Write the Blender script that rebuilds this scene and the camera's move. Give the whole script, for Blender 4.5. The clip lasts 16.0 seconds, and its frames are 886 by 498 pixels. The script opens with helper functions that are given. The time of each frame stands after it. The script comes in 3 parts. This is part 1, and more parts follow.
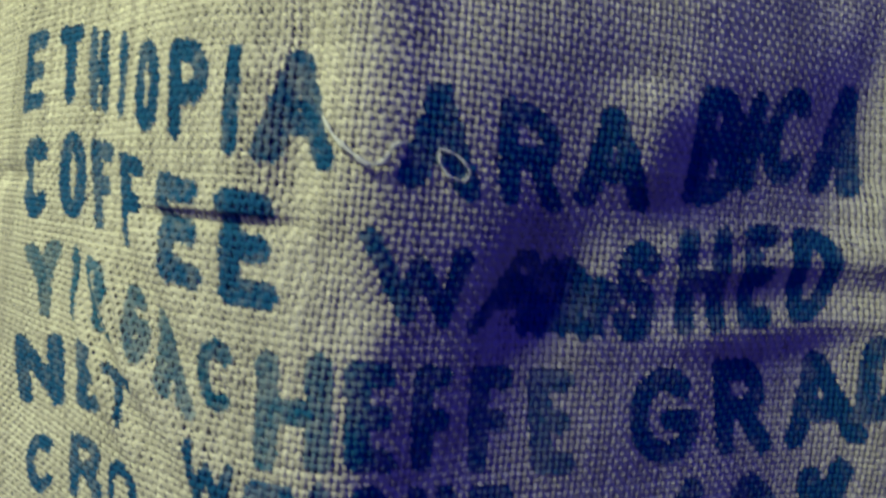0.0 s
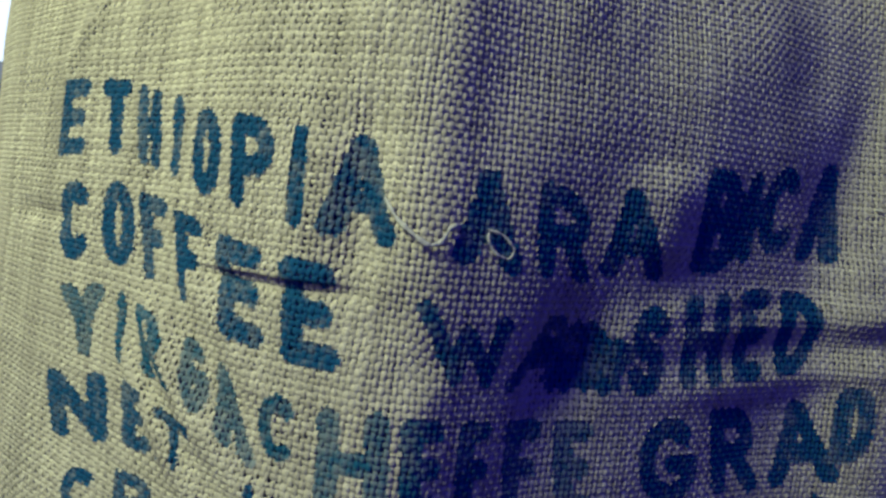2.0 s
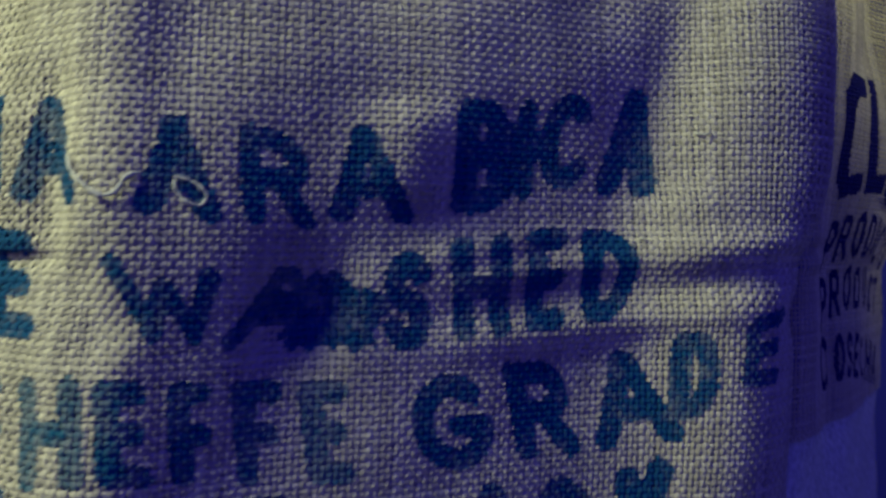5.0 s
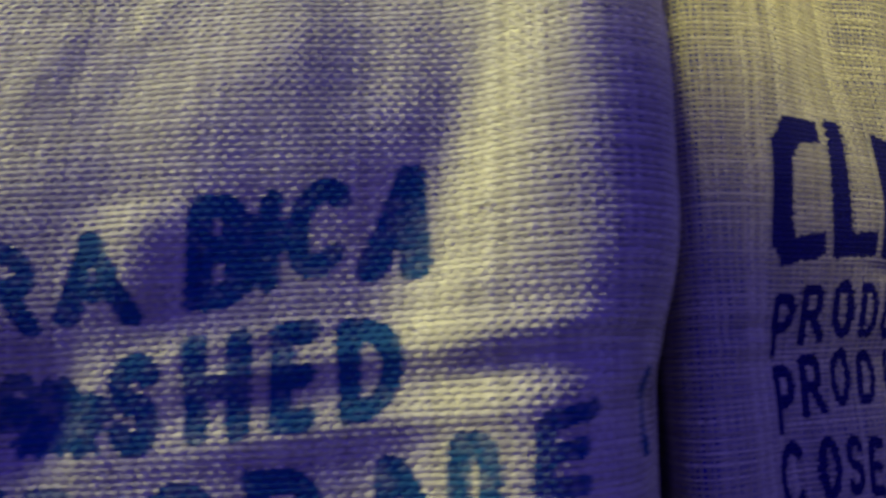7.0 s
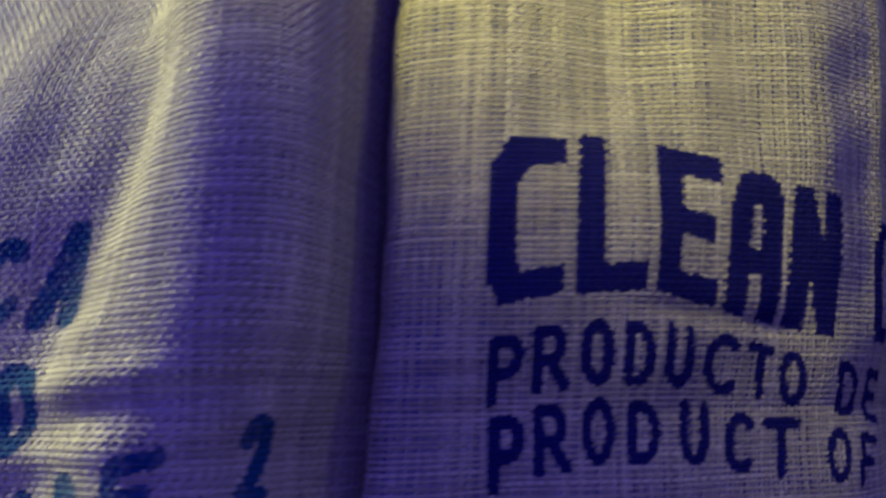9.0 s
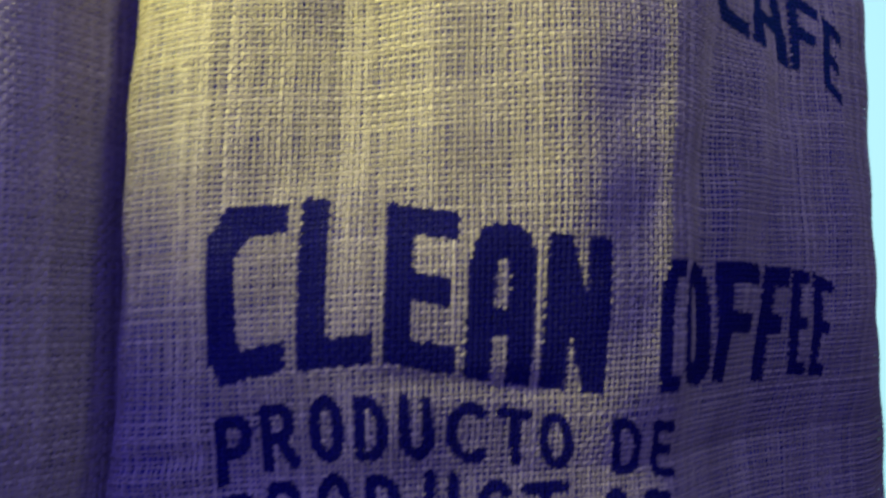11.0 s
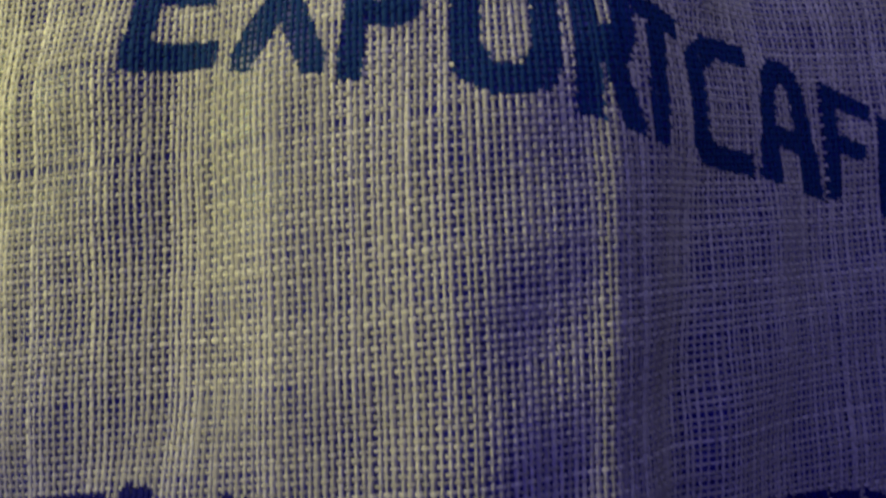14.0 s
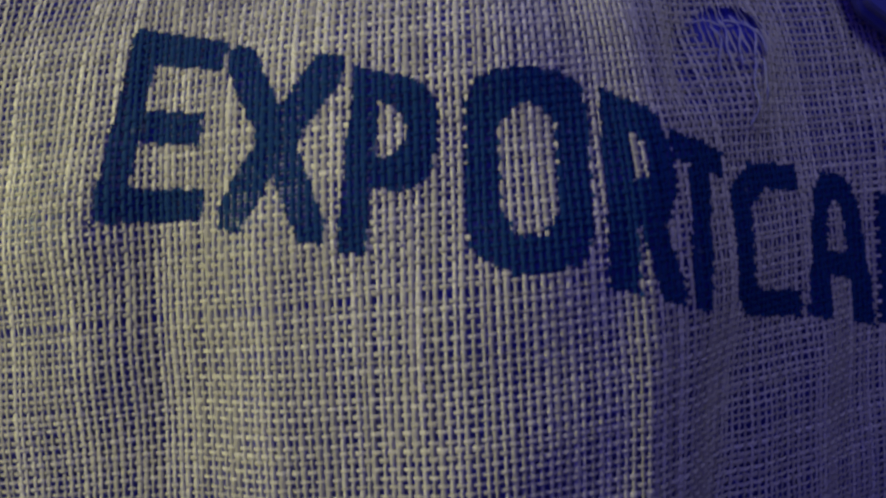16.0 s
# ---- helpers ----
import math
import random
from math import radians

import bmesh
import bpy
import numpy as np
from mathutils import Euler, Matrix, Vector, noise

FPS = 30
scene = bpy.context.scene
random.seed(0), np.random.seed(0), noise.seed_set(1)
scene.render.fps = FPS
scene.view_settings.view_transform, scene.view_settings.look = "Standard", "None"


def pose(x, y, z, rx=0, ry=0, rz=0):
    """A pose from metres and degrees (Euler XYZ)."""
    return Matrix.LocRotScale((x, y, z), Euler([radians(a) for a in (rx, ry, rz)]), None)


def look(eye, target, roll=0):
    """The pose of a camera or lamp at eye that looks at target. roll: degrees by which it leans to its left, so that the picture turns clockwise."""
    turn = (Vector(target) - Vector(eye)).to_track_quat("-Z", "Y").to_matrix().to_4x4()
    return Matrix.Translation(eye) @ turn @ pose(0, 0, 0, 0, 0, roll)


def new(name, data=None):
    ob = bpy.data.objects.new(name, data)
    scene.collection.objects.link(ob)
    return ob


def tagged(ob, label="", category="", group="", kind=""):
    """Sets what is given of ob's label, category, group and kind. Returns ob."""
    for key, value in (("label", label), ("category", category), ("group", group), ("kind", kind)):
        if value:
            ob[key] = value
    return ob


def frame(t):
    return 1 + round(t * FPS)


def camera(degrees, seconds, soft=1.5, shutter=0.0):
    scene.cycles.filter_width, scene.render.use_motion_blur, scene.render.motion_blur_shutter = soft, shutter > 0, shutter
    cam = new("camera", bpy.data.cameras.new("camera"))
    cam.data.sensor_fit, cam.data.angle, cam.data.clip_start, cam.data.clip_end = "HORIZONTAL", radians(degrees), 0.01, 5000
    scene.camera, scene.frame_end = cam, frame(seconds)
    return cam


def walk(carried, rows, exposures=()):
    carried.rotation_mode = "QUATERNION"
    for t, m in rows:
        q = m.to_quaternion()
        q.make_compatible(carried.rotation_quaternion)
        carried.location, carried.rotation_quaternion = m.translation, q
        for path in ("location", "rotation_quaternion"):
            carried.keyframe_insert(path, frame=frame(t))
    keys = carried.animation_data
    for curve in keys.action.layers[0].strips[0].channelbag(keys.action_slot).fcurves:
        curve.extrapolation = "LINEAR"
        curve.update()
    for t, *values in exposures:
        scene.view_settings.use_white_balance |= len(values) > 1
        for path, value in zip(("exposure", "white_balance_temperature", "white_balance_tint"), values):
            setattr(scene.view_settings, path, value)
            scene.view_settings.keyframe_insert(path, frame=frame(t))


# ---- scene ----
cam = camera(60.9, 16.0, soft=2.8, shutter=0.9)
PATH = [
    (0.0, pose(-0.0224, -0.2951, 0.5756, 86.82, -3.87, -20.91)),
    (0.5, pose(-0.0417, -0.2914, 0.5913, 87.29, -4.95, -22.16)),
    (1.0, pose(-0.0527, -0.2985, 0.5997, 87.16, -5.24, -22.99)),
    (1.5, pose(-0.0673, -0.3019, 0.6041, 87.11, -5.63, -23.71)),
    (2.0, pose(-0.0717, -0.3070, 0.6045, 86.74, -5.51, -24.57)),
    (2.5, pose(-0.0763, -0.3093, 0.6024, 86.60, -5.28, -24.87)),
    (3.0, pose(-0.0799, -0.3141, 0.6012, 86.63, -5.62, -25.19)),
    (3.5, pose(-0.0638, -0.3138, 0.5915, 86.10, -5.01, -25.26)),
    (4.0, pose(-0.0245, -0.3182, 0.5830, 85.68, -3.26, -24.75)),
    (4.2, pose(-0.0050, -0.3249, 0.5853, 85.48, -2.88, -24.17)),
    (6.3, pose(0.2262, -0.3605, 0.5288, 100.89, 3.26, -3.73)),
    (6.5, pose(0.2439, -0.3611, 0.5360, 100.58, 3.17, -2.73)),
    (7.0, pose(0.3015, -0.3537, 0.5468, 100.26, 2.96, 0.25)),
    (7.5, pose(0.3794, -0.3475, 0.5472, 100.77, 2.76, 5.38)),
    (8.0, pose(0.4421, -0.3380, 0.5478, 100.98, 2.41, 10.19)),
    (8.5, pose(0.4933, -0.3316, 0.5737, 97.87, 1.59, 11.77)),
    (9.0, pose(0.5846, -0.3014, 0.5508, 102.17, 1.11, 20.02)),
    (9.5, pose(0.6482, -0.2775, 0.5516, 102.35, 0.94, 24.25)),
    (9.7, pose(0.6685, -0.2701, 0.5567, 101.52, 0.96, 25.76)),
    (11.8, pose(0.7772, -0.1718, 0.6510, 95.88, 4.57, 30.57)),
    (12.0, pose(0.7817, -0.1573, 0.6570, 96.44, 4.63, 31.92)),
    (12.5, pose(0.7998, -0.1186, 0.6752, 96.96, 4.64, 36.00)),
    (13.0, pose(0.8100, -0.1015, 0.7012, 96.01, 5.34, 37.91)),
    (13.5, pose(0.8101, -0.0902, 0.7191, 95.09, 5.60, 38.12)),
    (14.0, pose(0.8071, -0.0805, 0.7439, 93.91, 5.97, 38.50)),
    (14.5, pose(0.7984, -0.0745, 0.7663, 92.66, 5.67, 38.26)),
    (15.0, pose(0.7903, -0.0608, 0.7866, 91.11, 6.39, 38.41)),
    (15.5, pose(0.7940, -0.0587, 0.8177, 88.48, 6.29, 38.74)),
    (16.0, pose(0.7963, -0.0536, 0.8422, 86.11, 6.55, 39.16)),
]

EXPOSURES = [(0.0, -0.65, 4650, 42), (2.5, -1.0, 4550, 43), (4.2, -1.05, 4350, 44), (6.3, 0.25, 5600, 28), (7.5, 0.4, 5600, 27),
             (9.7, 0.85, 5600, 26), (11.8, 1.0, 5500, 28), (13.5, 0.45, 5100, 33), (16.0, -0.05, 4750, 42)]
walk(cam, PATH, EXPOSURES)

# ---- light: blue world tone that lifts the shadows, and three added lamps ----
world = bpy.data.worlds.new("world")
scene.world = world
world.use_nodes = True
# strong blue ambient, added to turn all shade navy; no such source in the room
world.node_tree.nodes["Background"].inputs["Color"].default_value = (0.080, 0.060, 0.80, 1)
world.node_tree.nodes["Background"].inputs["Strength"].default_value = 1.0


def area_lamp(name, eye, target, size, power, colour):
    data = bpy.data.lights.new(name, "AREA")
    data.shape, data.size, data.size_y, data.energy, data.color = "RECTANGLE", size[0], size[1], power, colour
    ob = new(name, data)
    ob.matrix_world = look(eye, target)
    return ob


def spot_lamp(name, eye, target, cone, soft_edge, radius, power, colour):
    data = bpy.data.lights.new(name, "SPOT")
    data.spot_size, data.spot_blend, data.shadow_soft_size, data.energy, data.color = radians(cone), soft_edge, radius, power, colour
    ob = new(name, data)
    ob.matrix_world = look(eye, target)
    return ob


# unseen lamps, added and aimed to set how bright each sack face is
flank_light = area_lamp("flank_light", (-0.86, -0.195, 1.42), (0.0, 0.05, 0.60), (0.32, 0.32), 56.0, (0.91, 1.0, 0.25))
front_light = spot_lamp("front_light", (0.20, -0.52, 1.10), (0.67, 0.16, 0.78), 38, 1.0, 0.06, 42.0, (0.96, 1.0, 0.13))
# added close by to brighten the upper right flank
side_light = area_lamp("side_light", (0.93, 0.06, 1.18), (0.70, 0.20, 0.91), (0.12, 0.18), 0.42, (0.95, 1.0, 0.70))


# ---- materials ----
def material(name):
    m = bpy.data.materials.new(name)
    m.use_nodes = True
    return m, m.node_tree.nodes, m.node_tree.links, m.node_tree.nodes["Principled BSDF"]


def mixed(nodes, links, fac, a, b, blend="MIX"):
    n = nodes.new("ShaderNodeMix")
    n.data_type, n.blend_type = "RGBA", blend
    for socket, v in ((n.inputs[0], fac), (n.inputs[6], a), (n.inputs[7], b)):
        if isinstance(v, (float, int)):
            socket.default_value = v
        elif isinstance(v, tuple):
            socket.default_value = (*v, 1)
        else:
            links.new(v, socket)
    return n.outputs[2]


def grain(nodes, links, scale, detail=3.0, stretch=(1, 1, 1)):
    co, mp, tx = nodes.new("ShaderNodeTexCoord"), nodes.new("ShaderNodeMapping"), nodes.new("ShaderNodeTexNoise")
    mp.inputs["Scale"].default_value = stretch
    links.new(co.outputs["Object"], mp.inputs["Vector"])
    links.new(mp.outputs[0], tx.inputs["Vector"])
    tx.inputs["Scale"].default_value, tx.inputs["Detail"].default_value = scale, detail
    return tx.outputs["Fac"]


def ramp(nodes, links, fac, lo, hi):
    n = nodes.new("ShaderNodeMapRange")
    links.new(fac, n.inputs[0])
    n.inputs[1].default_value, n.inputs[2].default_value = lo, hi
    return n.outputs[0]


def cloth_material(name, pale, dark, ink=None, wear=0.0):
    """Jute yarn: every yarn its own tone, fibres and slow stains that also carry painted shade; with ink, a print that
    has sunk in unevenly.
    """
    m, nodes, links, bsdf = material(name)
    isl = nodes.new("ShaderNodeNewGeometry")
    base = mixed(nodes, links, isl.outputs["Random Per Island"], dark, pale)
    fibre = grain(nodes, links, 1100, 5, (1, 1, 1))
    base = mixed(nodes, links, ramp(nodes, links, fibre, 0.35, 0.7), mixed(nodes, links, 0.75, base, dark), base)
    # stains, deepened to paint in the shade of soft dents
    stain_shade = ramp(nodes, links, grain(nodes, links, 14, 4), 0.35, 0.7)
    base = mixed(nodes, links, stain_shade, mixed(nodes, links, 0.4, base, dark), base)
    if ink:
        # worn more on some letters than on others, in flecks and in larger rubbed patches
        each = nodes.new("ShaderNodeObjectInfo")
        rubbed = nodes.new("ShaderNodeMath")
        rubbed.operation = "MULTIPLY_ADD"
        links.new(each.outputs["Random"], rubbed.inputs[0])
        rubbed.inputs[1].default_value = 0.10 if wear > 0 else 0.05
        links.new(mixed(nodes, links, 0.45, grain(nodes, links, 260, 3), grain(nodes, links, 75, 2)), rubbed.inputs[2])
        thin = ramp(nodes, links, rubbed.outputs[0], 0.58 - wear, 0.80 - wear)
        base = mixed(nodes, links, thin, ink, mixed(nodes, links, 0.66, base, ink))
    links.new(base, bsdf.inputs["Base Color"])
    bsdf.inputs["Roughness"].default_value = 1.15
    bsdf.inputs["Specular IOR Level"].default_value = 0.15
    bump = nodes.new("ShaderNodeBump")
    bump.inputs["Strength"].default_value, bump.inputs["Distance"].default_value = 0.6, 0.0006
    links.new(grain(nodes, links, 1600, 2), bump.inputs["Height"])
    links.new(bump.outputs[0], bsdf.inputs["Normal"])
    return m


def plain_material(name, a, b, scale=8.0, rough=0.8):
    m, nodes, links, bsdf = material(name)
    links.new(mixed(nodes, links, ramp(nodes, links, grain(nodes, links, scale, 5), 0.3, 0.7), a, b), bsdf.inputs["Base Color"])
    bsdf.inputs["Roughness"].default_value = rough
    return m


JUTE_A, JUTE_B = ((0.66, 0.57, 0.37), (0.27, 0.23, 0.16)), ((0.68, 0.58, 0.36), (0.25, 0.21, 0.14))
MAT = {
    "left": cloth_material("jute_thick", *JUTE_A),
    "right": cloth_material("jute_loose", *JUTE_B),
    "teal": cloth_material("teal_print", *JUTE_A, ink=(0.008, 0.046, 0.105), wear=0.06),
    "green": cloth_material("worn_green_print", *JUTE_A, ink=(0.010, 0.058, 0.105), wear=0.14),
    # black ink, with the blue tint of the shadows put into its colour
    "navy": cloth_material("shade_tinted_black_print", *JUTE_B, ink=(0.007, 0.006, 0.064), wear=-0.08),
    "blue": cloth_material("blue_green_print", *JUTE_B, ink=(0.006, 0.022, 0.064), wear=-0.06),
    # body colour behind the weave: shade in the gaps painted as dark blue
    "inner": plain_material("gap_shade_blue", (0.022, 0.016, 0.19), (0.036, 0.026, 0.25), 60, 0.5),
    "shell": plain_material("jute_far_side", (0.30, 0.275, 0.22), (0.56, 0.53, 0.41), 260),
    "thread": cloth_material("frayed_fibre", (0.46, 0.42, 0.34), (0.3, 0.27, 0.22)),
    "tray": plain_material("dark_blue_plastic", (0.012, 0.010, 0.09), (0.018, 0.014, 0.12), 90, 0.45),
    "steel": plain_material("bright_steel", (0.6, 0.6, 0.6), (0.7, 0.7, 0.7), 300, 0.3),
    "floor": plain_material("dark_concrete", (0.06, 0.055, 0.06), (0.10, 0.09, 0.10), 6),
    # dark blue put into the walls in place of the shade between the sacks
    "dark_wall": plain_material("wall_shade_blue", (0.035, 0.028, 0.20), (0.05, 0.038, 0.25), 5),
    "frame": plain_material("grey_window_frame", (0.3, 0.3, 0.32), (0.38, 0.38, 0.4), 20),
}


def glow_material(name, colour, strength):
    m, nodes, links, bsdf = material(name)
    bsdf.inputs["Base Color"].default_value = (0.05, 0.05, 0.05, 1)
    bsdf.inputs["Emission Color"].default_value = (*colour, 1)
    bsdf.inputs["Emission Strength"].default_value = strength
    return m


MAT["day_warm"] = glow_material("bright_day_outside", (0.95, 1.0, 0.72), 2.2)
MAT["day_cool"] = glow_material("bright_cool_day_outside", (0.32, 0.62, 0.52), 0.7)


# ---- the two sacks as smooth forms: a closed outline in plan, swept up, with folds ----
def outline(knots):
    """A closed smooth curve through the knots: arc length, x, y, and the outward normal."""
    k = np.array(knots, float)
    out = []
    n = len(k)
    for i in range(n):
        a, b, c, d = k[i - 1], k[i], k[(i + 1) % n], k[(i + 2) % n]
        u = np.linspace(0, 1, 24, endpoint=False)[:, None]
        out.append(0.5 * (2 * b + (c - a) * u + (2 * a - 5 * b + 4 * c - d) * u**2 + (3 * b - a - 3 * c + d) * u**3))
    p = np.concatenate(out + [out[0][:1]])
    s = np.r_[0, np.cumsum(np.hypot(*np.diff(p, axis=0).T))]
    t = np.gradient(p, axis=0)
    t /= np.hypot(*t.T)[:, None]
    for _ in range(6):
        t = (t + np.roll(t, 1, 0) + np.roll(t, -1, 0)) / 3
    t /= np.hypot(*t.T)[:, None]
    return s, p, np.stack([t[:, 1], -t[:, 0]], 1)


def step(e0, e1, x):
    u = np.clip((x - e0) / (e1 - e0), 0, 1)
    return u * u * (3 - 2 * u)


def swell(sack, s, z):
    """How far the cloth stands out from the plain form: shoulders, foot, folds and slow waves."""
    d = -0.30 * np.maximum(0, z - sack["shoulder"]) ** 1.6 - 0.25 * np.maximum(0, 0.10 - z) ** 1.3
    low, below, high_up, above = sack["taper"]
    s0, s1, s2, s3 = sack["front"]
    face = step(s0, s1, s) * (1 - step(s2, s3, s))
    d = d - face * (low * np.clip(below - z, 0, 0.12) ** 2 + high_up * np.maximum(0, z - above) ** 2)
    for s0, z0, turn, long, wide, high in sack["folds"]:
        c, n = math.cos(math.radians(turn)), math.sin(math.radians(turn))
        u, v = (s - s0) * c + (z - z0) * n, (z - z0) * c - (s - s0) * n
        d = d + high * np.exp(-((u / long) ** 4) - (v / wide) ** 2)
    q = sack["phase"]
    d = d + sack["wave"] * np.sin(31 * s + 9 * z + q) * np.sin(17 * z - 11 * s + 2 * q)
    d = d + 0.45 * sack["wave"] * np.sin(83 * s - 40 * z + 3 * q) * np.sin(61 * z + 29 * s + q)
    return d


def surface(sack, s, z):
    """Places and outward normals of the cloth at arc length s and height z."""
    S, P, N = sack["outline"]
    x, y = np.interp(s, S, P[:, 0]), np.interp(s, S, P[:, 1])
    nx, ny = np.interp(s, S, N[:, 0]), np.interp(s, S, N[:, 1])
    d = swell(sack, s, z)
    lx, ly = sack["lean"]
    return np.stack([x + nx * d + lx * (z - 0.65), y + ny * d + ly * (z - 0.65), z + 0 * s], -1), np.stack([nx, ny, 0 * nx], -1)


LEFT = dict(
    outline=outline([(-.122, .44), (-.140, .36), (-.132, .30), (-.112, .245), (-.080, .17), (-.045, .1), (-.016, .038), (.018, -.010), (.048, -.033), (.085, -.034),
                     (.17, -.028), (.27, -.024), (.345, -.036), (.386, -.030), (.411, -.002), (.4185, .050), (.420, .2), (.38, .36), (.28, .45), (.1, .48)]),
    lean=(.05, 0.0), front=(.40, .50, .78, .86), taper=(0.0, 0.54, 1.05, 0.60), shoulder=.86, phase=.4, wave=.0012, folds=[
        (0.700, 0.695, 66, 0.085, 0.046, 0.0068),
        (0.494, 0.640, 85, 0.060, 0.012, 0.0032),
        (0.802, 0.668, 70, 0.080, 0.026, -0.0095),
        (0.915, 0.480, 85, 0.085, 0.045, -0.012),
        (0.560, 0.650, 80, 0.055, 0.028, -0.004),
        (0.600, 0.492, 80, 0.060, 0.034, -0.0045),
        (0.405, 0.490, -35, 0.050, 0.007, 0.004),
        (0.450, 0.537, -38, 0.050, 0.007, 0.003),
        (0.469, 0.565, 0, 0.044, 0.004, -0.004),
        (0.467, 0.569, 0, 0.039, 0.005, 0.003),
        (0.707, 0.564, 9, 0.04, 0.006, -0.0025),
        (0.707, 0.568, 9, 0.044, 0.007, 0.002),
        (0.785, 0.565, 4, 0.12, 0.009, 0.004),
        (0.890, 0.566, 6, 0.040, 0.013, -0.0045),
        (0.764, 0.533, 5, 0.09, 0.009, 0.0035),
        (0.895, 0.536, 5, 0.042, 0.015, -0.005),
        (0.895, 0.660, 84, 0.080, 0.032, 0.008),
        (0.645, 0.715, 60, 0.040, 0.009, 0.0010),
        (0.828, 0.505, 86, 0.055, 0.034, 0.0055),
        (0.431, 0.506, -35, 0.071, 0.01, 0.006),
        (0.532, 0.546, -50, 0.02, 0.016, -0.006),
        (0.245, 0.577, 0, 0.04, 0.007, -0.004),
        (0.277, 0.678, 45, 0.026, 0.008, 0.003),
        (0.495, 0.651, 85, 0.022, 0.02, -0.004),
        (0.617, 0.544, -9, 0.02, 0.026, -0.007),
        (0.658, 0.609, 90, 0.022, 0.018, 0.005),
        (0.802, 0.576, -76, 0.022, 0.026, 0.005),
        (0.612, 0.712, 62, 0.040, 0.010, 0.0009),
        (0.507, 0.602, -87, 0.045, 0.017, -0.009),
    ])
RIGHT = dict(
    outline=outline([(.430, .2), (.430, .1), (.429, .058), (.436, .037), (.465, .038), (.50, .049), (.54, .066), (.58, .090), (.62, .117), (.655, .143),
                     (.684, .175), (.699, .215), (.714, .258), (.736, .293), (.760, .325), (.77, .37), (.75, .45), (.65, .52), (.5, .5), (.430, .38)]),
    lean=(.06, .04), front=(.16, .25, .60, .70), taper=(1.5, 0.67, 1.6, 0.79), shoulder=.88, phase=1.9, wave=.0024, folds=[
        (0.395, 0.735, 86, 0.09, 0.032, 0.0070),
        (0.458, 0.675, 75, 0.060, 0.026, -0.0040),
        (0.450, 0.74, 88, 0.110, 0.007, 0.0022),
        (0.488, 0.680, 86, 0.105, 0.018, -0.010),
        (0.542, 0.747, 83, 0.06, 0.014, 0.004),
        (0.284, 0.790, 86, 0.115, 0.034, -0.012),
        (0.255, 0.850, 4, 0.060, 0.022, 0.0020),
        (0.518, 0.875, 64, 0.023, 0.009, 0.004),
        (0.487, 0.884, 68, 0.02, 0.009, -0.004),
        (0.191, 0.567, 6, 0.026, 0.005, -0.002),
        (0.193, 0.559, 4, 0.024, 0.005, 0.0015),
        (0.343, 0.595, -7, 0.051, 0.006, -0.003),
        (0.389, 0.895, 88, 0.02, 0.03, 0.005),
    ])


# the printed lines: glyph, then the corners of its box on the cloth (arc length, height)
LINES_LEFT, LINES_RIGHT = [], []
LINES_LEFT.append(("ETHIOPIA", "teal", "heavy", [
    ("E", 0.2639, 0.6566, 0.2969, 0.6568, 0.2998, 0.6145, 0.2624, 0.6116),
    ("T", 0.3071, 0.6564, 0.3393, 0.6551, 0.3447, 0.6154, 0.3183, 0.6144),
    ("H", 0.3449, 0.6535, 0.3682, 0.6492, 0.3746, 0.6083, 0.3545, 0.6114),
    ("I", 0.3800, 0.6465, 0.3936, 0.6449, 0.3978, 0.6055, 0.3837, 0.6069),
    ("O", 0.4019, 0.6406, 0.4260, 0.6383, 0.4321, 0.5983, 0.4089, 0.5998),
    ("P", 0.4335, 0.6378, 0.4619, 0.6343, 0.4647, 0.5959, 0.4393, 0.5955),
    ("I", 0.4711, 0.6333, 0.4790, 0.6329, 0.4825, 0.5894, 0.4730, 0.5899),
    ("A", 0.4895, 0.6295, 0.5152, 0.6310, 0.5261, 0.5849, 0.4876, 0.5878),
]))
LINES_LEFT.append(("ARABICA", "teal", "heavy", [
    ("A", 0.5515, 0.6207, 0.5728, 0.6230, 0.5836, 0.5772, 0.5481, 0.5823),
    ("R", 0.5859, 0.6197, 0.6139, 0.6157, 0.6213, 0.5755, 0.5900, 0.5786),
    ("A", 0.6245, 0.6198, 0.6504, 0.6218, 0.6645, 0.5784, 0.6248, 0.5796),
    ("B", 0.6802, 0.6348, 0.7072, 0.6360, 0.7092, 0.5846, 0.6797, 0.5833),
    ("I", 0.7125, 0.6371, 0.7216, 0.6362, 0.7205, 0.5906, 0.7116, 0.5897),
    ("C", 0.7242, 0.6407, 0.7564, 0.6426, 0.7514, 0.5972, 0.7205, 0.5945),
    ("A", 0.7659, 0.6489, 0.7894, 0.6460, 0.7874, 0.5932, 0.7526, 0.5932),
]))
LINES_LEFT.append(("**", "teal", "heavy", [
    ("*", 0.7020, 0.6362, 0.7282, 0.6357, 0.7205, 0.5867, 0.7004, 0.5849),
    ("*", 0.5965, 0.5598, 0.6572, 0.5593, 0.6563, 0.5213, 0.6030, 0.5222),
]))
